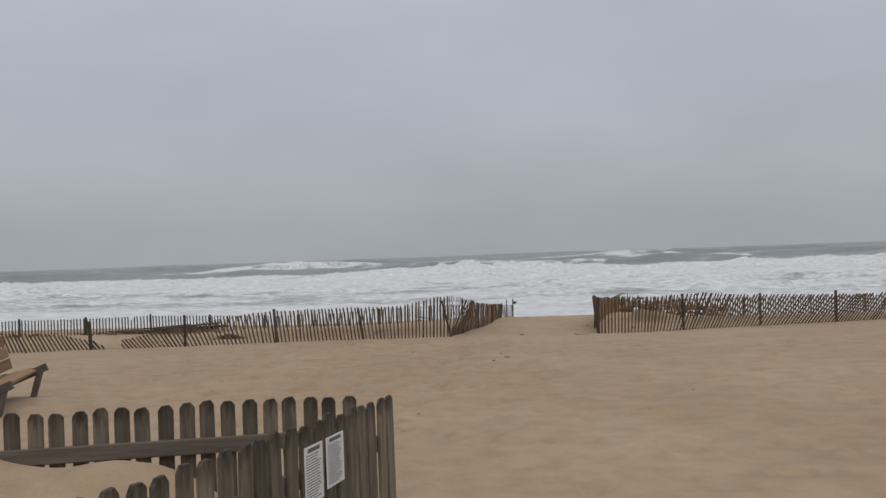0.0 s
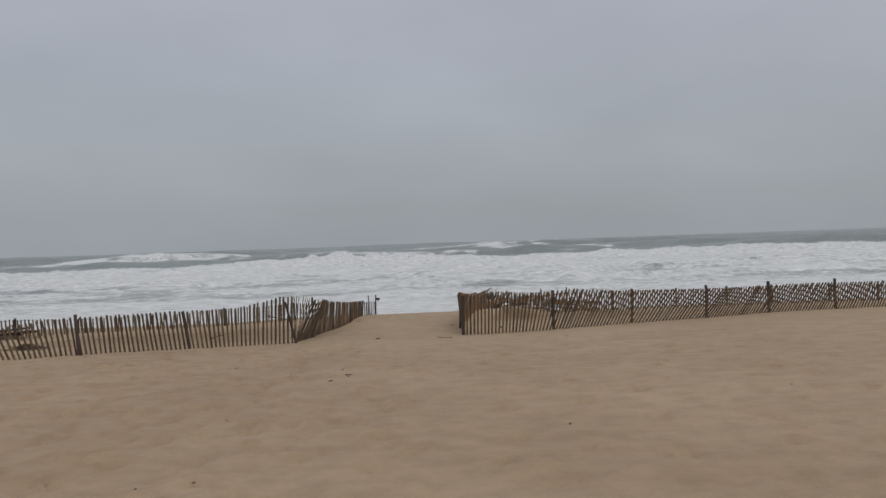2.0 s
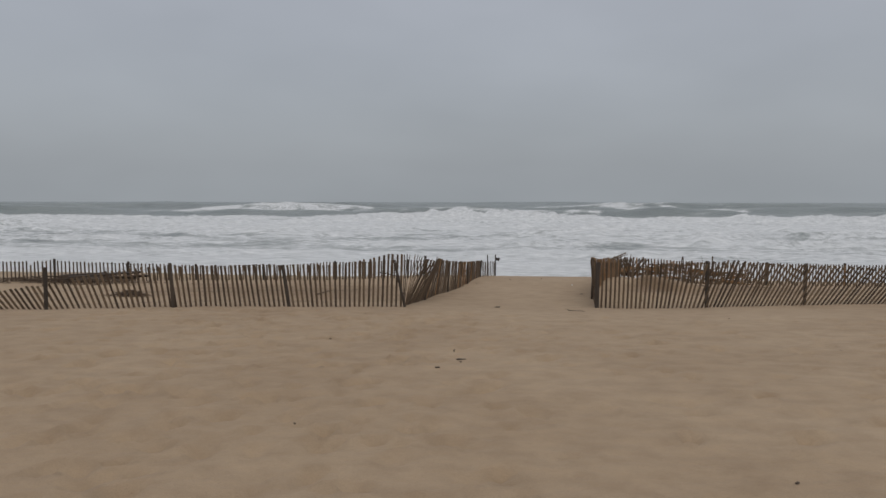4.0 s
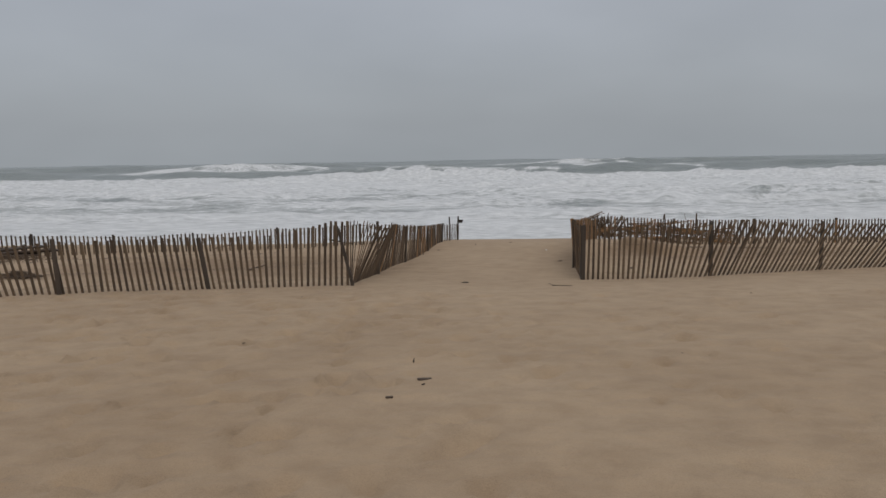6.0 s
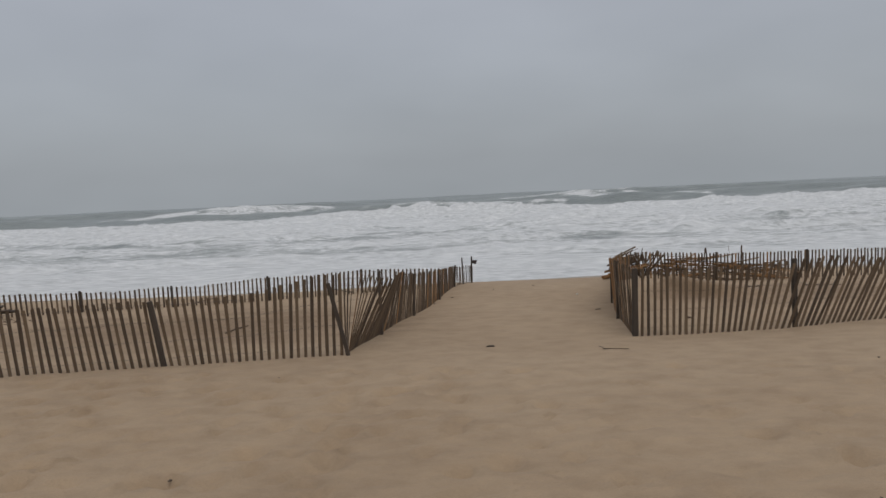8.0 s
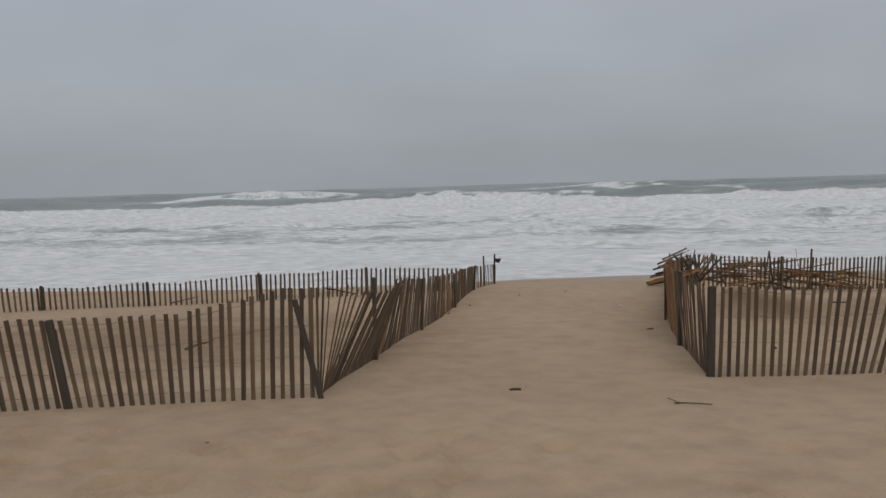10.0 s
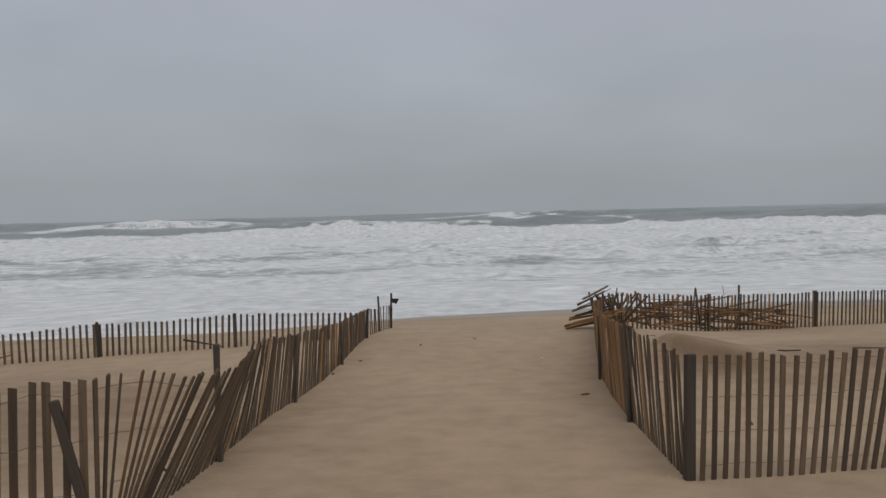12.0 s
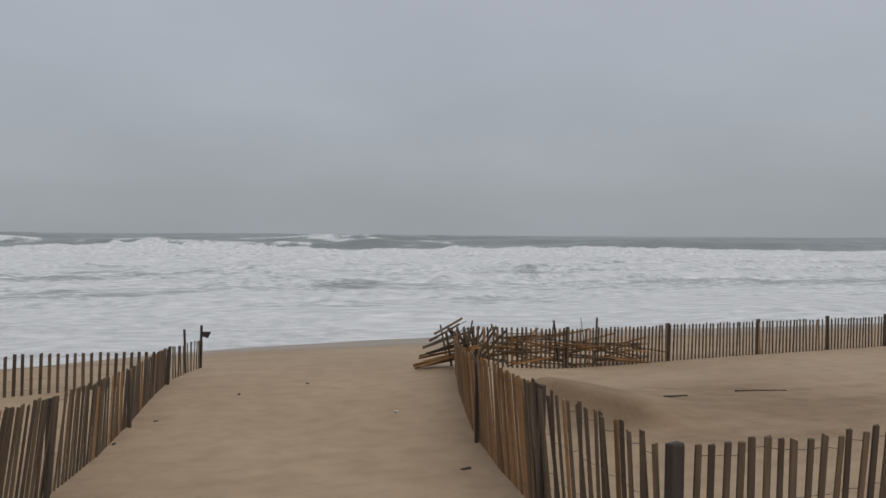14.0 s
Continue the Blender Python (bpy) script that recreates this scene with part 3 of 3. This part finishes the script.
# the right side of the way through
sand_fence("slatted sand fence beside the path, rusty orange where wet",
           ((1.68, 1.32), (1.71, 2.2), (1.73, 3.1), (1.81, 4.0), (1.93, 5.0), (2.23, 6.6), (2.53, 7.8), (2.85, 8.8)),
           ((0, 0.85), (0.5, 0.86), (1.0, 0.83), (1.5, 0.84), (2.3, 0.82), (2.7, 0.82), (3.7, 0.75), (5.3, 0.56), (6.6, 0.49), (7.6, 0.54)),
           ((0, 2), (1.0, 5), (2.0, 6), (3.5, 5), (7.6, 4)),
           ((1.50, 0.0, 2, 0.75), (3.42, -0.04, 0, 0.6)), pitches=((0, 0.078), (1.36, 0.078), (1.44, 0.034), (1.68, 0.034), (1.8, 0.052), (7.6, 0.050)), wet=((0, 0.10), (1.6, 0.10), (1.8, 0.85), (4.5, 0.85), (7.6, 0.5)), seed=17, across=((0, -2), (1, -3), (4, -3), (7.6, -2)))
# the right run at the back
sand_fence("slatted sand fence along the seaward edge with broken slats against it",
           ((2.85, 8.85), (3.6, 9.15), (4.92, 9.55), (7.2, 10.24), (9.6, 10.85), (11.5, 11.15), (13.2, 11.4), (16, 11.8), (24, 13)),
           ((0, 0.60), (1, 0.63), (2.2, 0.65), (4.6, 0.66), (7, 0.65), (9.3, 0.65), (22, 0.62)),
           ((0, -3), (2, 1), (4, 2), (8, 1), (22, 2)),
           ((2.2, 0.02, 0, 1.0), (4.58, 0.02, 0, 1.1), (7.05, 0.04, 0, 1), (8.98, 0.05, 0, 1), (10.7, 0.05, 0, 1), (13, 0.04, 0, 1), (15, 0.04, 0, 1), (18, 0.04, 0, 1)), wet=((0, 0.15), (4, 0.04)), seed=19)

# the dark tag on the last post
bm = bmesh.new()
vs = [bm.verts.new(q) for q in ((0, 0, 0.06), (0.15, 0.01, 0.055), (0.10, 0.015, -0.05), (0.02, 0.0, -0.02))]
bm.faces.new(vs)
bmesh.ops.solidify(bm, geom=bm.faces[:], thickness=0.012)
tag_z = gz(-0.82, 10.7)
part("tag", bm, M_FLAG, end_fence, "torn dark tag", pose(-0.845 + 1.13, 10.66 - 9.1, tag_z + 0.52 - gz(-1.13, 9.1)))


# ---- the heap of broken fence ----
def lay_slat(root, a, b, meshes, rnd, thick=1.0):
    """A loose slat from a to b, cut to that length."""
    a, b = Vector(a), Vector(b)
    q = (b - a).to_track_quat("Z", "Y").to_matrix().to_4x4()
    m = Matrix.Translation(a) @ q @ pose(0, 0, 0, 0, 0, rnd.uniform(0, 360)) @ Matrix.Diagonal((thick, thick, (b - a).length / 1.22, 1))
    part("slat", rnd.choice(meshes), None, root, m=Matrix.Translation(-root.location) @ m)


def build_heap():
    rnd = random.Random(23)
    root = tagged(new("broken_fence_heap"), "heap of broken orange-brown fence slats tangled at the fence corner", "debris")
    root.location = (3.0, 9.0, gz(3.0, 9.0))
    g = root.location.z
    # slats pointing out over the path
    for i in range(16):
        k = i / 15
        z = -0.36 + 0.52 * k
        tip = (2.20 + 0.22 * k + rnd.uniform(-0.05, 0.09), 8.72 + rnd.uniform(-0.15, 0.25), z + rnd.uniform(-0.02, 0.02))
        root_end = (3.22 - 0.28 * k + rnd.uniform(-0.1, 0.15), 8.95 + rnd.uniform(-0.2, 0.3), z + 0.14 + 0.04 * k)
        lay_slat(root, tip, root_end, SLATS_WET if k < 0.35 else SLATS, rnd, 1.5 if i < 3 else 1.0)
    # tangle at the top
    for i in range(22):
        c = (3.1 + rnd.gauss(0, 0.16), 9.05 + rnd.gauss(0, 0.12))
        a = rnd.uniform(-0.7, 0.9)
        low = rnd.uniform(-0.25, 0.02)
        lay_slat(root, (c[0], c[1], g + 0.05), (c[0] + 0.55 * math.sin(a), c[1] + rnd.uniform(-0.2, 0.2), 0.23 + low * 0.5), SLATS, rnd)
    lay_slat(root, (3.02, 9.05, -0.3), (3.16, 9.12, 0.31), SLATS, rnd)
    # the fallen panel that leans along the back fence
    for i in range(104):
        k = rnd.random()
        x = 3.2 + 3.0 * k
        y = 9.04 + 0.30 * (x - 3.2) + rnd.uniform(-0.06, 0.28)
        zb = gz(x, y)
        hi = 0.60 - 0.24 * k
        z = zb + rnd.uniform(0.03, hi)
        tilt = rnd.gauss(-4, 6) if rnd.random() < 0.9 else rnd.uniform(-50, 50)
        ln = rnd.uniform(0.5, 1.05)
        dx, dz = ln * math.cos(radians(tilt)), ln * math.sin(radians(tilt))
        z2 = max(gz(x + dx, y + 0.3 * dx) + 0.02, min(z + dz, zb + hi + 0.08))
        lay_slat(root, (x, y, z), (x + dx, y + 0.3 * dx + rnd.uniform(-0.06, 0.06), z2), SLATS_WET if rnd.random() < 0.7 else SLATS, rnd, 0.8)
    for x, lean in ((4.55, 0.10), (4.75, -0.08), (5.35, -0.12), (5.50, 0.05), (3.75, -0.25)):
        y = 9.05 + 0.30 * (x - 3.2)
        lay_slat(root, (x, y, gz(x, y) + 0.05), (x + lean, y + 0.03, 0.23), SLATS, rnd)
    return root


build_heap()


# ---- picket fence ----
def picket_mesh(w, t, h, rnd):
    """A dog-eared picket, its top corners cut."""
    bm = bmesh.new()
    e = w * 0.30
    out = [(-w / 2, 0), (w / 2, 0), (w / 2, h - e), (w / 2 - e * 0.8, h), (-w / 2 + e * 0.8, h), (-w / 2, h - e)]
    out = [(x + rnd.uniform(-0.0015, 0.0015), z + (rnd.uniform(-0.004, 0.004) if z else 0)) for x, z in out]
    f = [bm.verts.new((x, -t / 2, z)) for x, z in out]
    k = [bm.verts.new((x, t / 2, z)) for x, z in out]
    bm.faces.new(f)
    bm.faces.new(k[::-1])
    for i in range(6):
        j = (i + 1) % 6
        bm.faces.new((f[j], f[i], k[i], k[j]))
    bmesh.ops.bevel(bm, geom=bm.edges[:], offset=0.003, segments=1, affect="EDGES")
    bmesh.ops.recalc_face_normals(bm, faces=bm.faces[:])
    return mesh_of("picket", bm, M_PICKET)


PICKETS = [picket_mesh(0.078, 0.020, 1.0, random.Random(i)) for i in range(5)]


def picket_fence(label, a, b, top, pitch, rails, side, seed, sags=0.0):
    """A straight panel from a to b; rails: heights below the top; side: which face carries them."""
    rnd = random.Random(seed)
    a, b = Vector(a), Vector(b)
    d = (b - a).normalized()
    yaw = math.degrees(math.atan2(d.y, d.x))
    length = (b - a).length
    root = tagged(new("picket_fence"), label, "fence", "picket fence panels")
    root.matrix_basis = Matrix.Translation((a.x, a.y, top - 1.0)) @ pose(0, 0, 0, 0, 0, yaw)
    s = pitch * 0.5
    while s < length:
        part("picket", rnd.choice(PICKETS), None, root, m=pose(s, 0, sags * s + rnd.gauss(0, 0.006), rnd.gauss(0, 0.3), rnd.gauss(0, 0.25), rnd.gauss(0, 0.6)))
        s += pitch
    for drop in rails:
        bm = bmesh.new()
        box_into(bm, length + 0.02, 0.036, 0.084, bevel=0.004, cuts=6, jitter=0.0015, rnd=rnd)
        part("rail", bm, M_RAIL, root, m=pose(length / 2, side * 0.028, 1.0 - drop + sags * length / 2, 0, -math.degrees(math.atan(sags)), 0))
    return root


picket_fence("weathered grey dog-eared picket fence panel with a drift against it", (-0.430, -12.592), (-3.886, -13.65), 1.064, 0.111, (0.229, 0.75), 1, 31, 0.003)
panel_b = picket_fence("weathered grey picket fence panel carrying two notices", (-0.246, -12.535), (-0.783, -14.94), 1.045, 0.112, (0.245, 0.75), -1, 33, 0.045)


def notice(label, s, w, h, top, rows, seed):
    """A laminated sheet of small print pinned to the pickets."""
    rnd = random.Random(seed)
    root = tagged(new("notice"), label, "sign", "notices on the picket fence")
    root.matrix_basis = panel_b.matrix_basis @ pose(s, 0.015, top, 0, 0, 180)
    bm = bmesh.new()
    box_into(bm, w, 0.004, h, pose(0, 0, -h / 2), 0.001)
    sheet = part("sheet", bm, M_PAPER, root)
    bm = bmesh.new()
    box_into(bm, w * 0.66, 0.001, h * 0.07, pose(0, -0.0026, -h * 0.075))
    part("heading", bm, M_INK, sheet, "dark printed heading bar")
    bm = bmesh.new()
    for i in range(rows):
        z = -h * (0.16 + 0.80 * i / rows)
        lw = w * rnd.uniform(0.55, 0.84)
        box_into(bm, lw, 0.001, h * 0.014, pose(-w * 0.42 + lw / 2, -0.0026, z))
    part("print", bm, M_INK, sheet, "lines of dark small print")
    return root


notice("white laminated notice with a dark heading and small print", 0.90, 0.158, 0.262, 0.943, 17, 41)
notice("white laminated notice covered in small print", 0.705, 0.166, 0.240, 0.943, 20, 43)


# ---- bench ----
def build_bench():
    rnd = random.Random(51)
    root = tagged(new("garden_bench"), "worn orange-brown wooden bench with a slatted back standing in sand", "bench")
    x0, y0 = -5.33, -9.36
    root.matrix_basis = pose(x0, y0, gz(x0, y0) - 0.11, 0, 0, 113.5)
    for i in range(3):
        bm = bmesh.new()
        box_into(bm, 1.5, 0.115, 0.035, bevel=0.006, cuts=4, jitter=0.002, rnd=rnd)
        part("seat_slat", bm, M_BENCH, root, m=pose(-0.08, -0.12 + 0.125 * i, 0.36 - 0.025 * i, 9 + rnd.gauss(0, 1), 0, 0))
    for i in range(3):
        bm = bmesh.new()
        box_into(bm, 1.56, 0.03, 0.125, bevel=0.006, cuts=4, jitter=0.002, rnd=rnd)
        part("back_slat", bm, M_BENCH, root, m=pose(-0.02, 0.15 + 0.035 * i, 0.44 + 0.135 * i, -14, 0, 0))
    for sx in (-0.72, 0.62):
        bm = bmesh.new()
        box_into(bm, 0.075, 0.06, 0.46, pose(0, 0, 0.13), 0.006, 2, 0.002, rnd)
        part("leg", bm, M_BENCH_GREY, root, "grey splayed leg", pose(sx, -0.12, 0, 14, 0, 0))
        bm = bmesh.new()
        box_into(bm, 0.07, 0.06, 0.80, pose(0, 0, 0.30), 0.006, 2, 0.002, rnd)
        part("leg", bm, M_BENCH_GREY, root, "grey back leg", pose(sx - 0.1, 0.20, 0, -14, 0, 0))
        bm = bmesh.new()
        box_into(bm, 0.045, 0.66, 0.09, bevel=0.005)
        part("seat_bearer", bm, M_BENCH_GREY, root, "grey bearer under the seat", pose(sx - 0.02, 0.02, 0.27, -22, 0, 0))
    return root


build_bench()


# ---- driftwood and wrack ----
def stick(label, x, y, length, thick, yaw, tilt=0.0, bend=0.12, fork=False, seed=1, lift=0.0):
    rnd = random.Random(seed)
    n = 7
    pts = [((i / (n - 1) - 0.5) * length, bend * length * math.sin(3.1 * i / (n - 1)) + rnd.uniform(-0.1, 0.1) * thick, thick * 0.5 + rnd.uniform(0, 0.3) * thick) for i in range(n)]
    rad = [thick * (0.55 - 0.25 * i / (n - 1)) * rnd.uniform(0.85, 1.1) for i in range(n)]
    ob = new("driftwood_stick", tube_mesh("driftwood_stick", pts, rad, M_DRIFT, 6))
    ob.matrix_basis = pose(x, y, gz(x, y) + lift, 0, -tilt, yaw)
    if fork:
        part("twig", tube_mesh("twig", [pts[1], (pts[1][0] - 0.05, pts[1][1] + 0.06, thick), (pts[1][0] - 0.09, pts[1][1] + 0.08, thick * 2)], thick * 0.3, M_DRIFT, 5), None, ob)
    return tagged(ob, label, "driftwood", "driftwood on the sand")


def chip(label, x, y, w, d, h, yaw, seed, mat=None):
    rnd = random.Random(seed)
    bm = bmesh.new()
    box_into(bm, w, d, h, pose(0, 0, h * 0.35), h * 0.25, 3, h * 0.2, rnd)
    ob = new("driftwood_chip", mesh_of("driftwood_chip", bm, mat or M_DRIFT))
    ob.matrix_basis = pose(x, y, gz(x, y), rnd.uniform(-5, 5), rnd.uniform(-5, 5), yaw)
    return tagged(ob, label, "driftwood", "driftwood on the sand")


chip("flat brown driftwood chip lying on sand", -0.06, -5.31, 0.10, 0.035, 0.014, 24, 1)
stick("short dark stub of driftwood in sand", -0.20, -4.75, 0.04, 0.012, 85, 30, seed=2)
chip("small dark driftwood chip lying on sand", -0.237, -5.742, 0.045, 0.025, 0.012, 10, 3)
chip("dark driftwood chip lying in the path", -0.10, 0.515, 0.10, 0.035, 0.022, 5, 4)
stick("thin forked driftwood stick lying in the path", 1.28, 0.03, 0.28, 0.011, -4, bend=0.06, fork=True, seed=5)
chip("dark driftwood chip lying in the path", 1.54, 3.98, 0.085, 0.035, 0.014, 15, 6)
chip("small dark chip of wood near the crest", -0.228, 7.52, 0.035, 0.02, 0.014, 50, 7)
chip("small dark chip of wood beside the fence", -1.02, 6.35, 0.045, 0.018, 0.010, 20, 8)
chip("small dark chip of wood beside the fence", -1.28, 5.55, 0.04, 0.025, 0.014, 70, 9)
chip("small dark chip of wood on the crest", 0.62, 8.1, 0.05, 0.02, 0.010, 0, 10)
chip("small pale shell on the crest", 1.4, 6.1, 0.04, 0.03, 0.02, 0, 11, M_SHELL)
chip("small pale shell lying on sand", 1.25, -13.6, 0.04, 0.03, 0.02, 0, 12, M_SHELL)
stick("thin dark stick lying behind the fence", 4.54, 5.79, 0.31, 0.026, 3, bend=0.06, seed=13)
stick("long thin dark reed lying behind the fence", 5.86, 6.05, 0.65, 0.016, -9, bend=0.03, seed=20)
chip("small dark chip behind the fence", 3.35, 7.7, 0.09, 0.04, 0.02, 0, 14)
chip("small dark chip behind the fence", 2.65, 2.6, 0.06, 0.04, 0.03, 0, 15)
stick("dark curved stick stuck in the sand behind the fence", -3.95, 2.6, 0.35, 0.03, 20, 14, seed=16, lift=0.04)
stick("short dark slat end leaning at the fence foot", -1.83, 1.42, 0.24, 0.022, 0, -40, 0.02, seed=19, lift=0.075)
stick("grey board end leaning on the back fence", -3.65, 7.97, 0.62, 0.03, 0, -11, 0.02, seed=17, lift=0.09)
stick("grey board end leaning on the back fence", -6.4, 7.15, 0.48, 0.03, 20, 10, 0.02, seed=18, lift=0.10)
rnd = random.Random(61)
for i in range(16):
    chip("small dark chip of wood lying on sand", rnd.uniform(-5, 5), rnd.uniform(-11, -1), rnd.uniform(0.015, 0.03), 0.014, 0.008, rnd.uniform(0, 180), 100 + i)


def board_stack():
    """Washed-up boards on a low bank behind the left fence."""
    r = random.Random(71)
    root = tagged(new("washed_up_boards"), "dark weathered boards washed up in a low heap", "debris")
    root.location = (-10.6, 5.25, gz(-10.6, 5.25))
    for i in range(14):
        bm = bmesh.new()
        box_into(bm, r.uniform(1.0, 2.0), r.uniform(0.09, 0.16), 0.035, bevel=0.005, cuts=3, jitter=0.003, rnd=r)
        part("board", bm, M_DRIFT, root, m=pose(r.uniform(-0.9, 0.2), r.uniform(-0.22, 0.15), 0.03 + 0.013 * i, r.uniform(-8, 8), r.uniform(-4, 4), r.gauss(24, 7)))
    return root


board_stack()


def wrack(label, x, y, rx, ry, h, count, seed):
    """A mat of dry reed stalks washed together."""
    r = random.Random(seed)
    verts, faces = [], []
    for _ in range(count):
        px, py = r.gauss(0, rx / 2), r.gauss(0, ry / 2)
        q = max(0.0, 1 - (px / rx) ** 2 - (py / ry) ** 2)
        z = gz(x + px, y + py) - gz(x, y) + h * q * r.random()
        a, ln, w = r.gauss(0, 0.6), r.uniform(0.10, 0.34), r.uniform(0.004, 0.009)
        dx, dy, dz = math.cos(a) * ln / 2, math.sin(a) * ln / 2, r.uniform(-0.04, 0.04)
        b = len(verts)
        verts += [(px - dx, py - dy - w, z - dz), (px + dx, py + dy - w, z + dz), (px + dx, py + dy + w, z + dz), (px - dx, py - dy + w, z - dz), (px, py, z + 2 * w)]
        faces += [(b, b + 1, b + 4), (b + 1, b + 2, b + 4), (b + 2, b + 3, b + 4), (b + 3, b, b + 4), (b + 3, b + 2, b + 1, b)]
    me = bpy.data.meshes.new("wrack")
    me.from_pydata(verts, [], faces)
    me.materials.append(M_WRACK)
    ob = new("reed_wrack", me)
    ob.location = (x, y, gz(x, y) + 0.01)
    return tagged(ob, label, "wrack", "washed-up reeds", "stuff")


wrack("brown reed wrack washed up along the back fence", -11.6, 4.7, 2.2, 0.5, 0.16, 800, 81)
wrack("dark clump of reed wrack behind the front fence", -7.7, 1.45, 0.36, 0.25, 0.12, 160, 82)
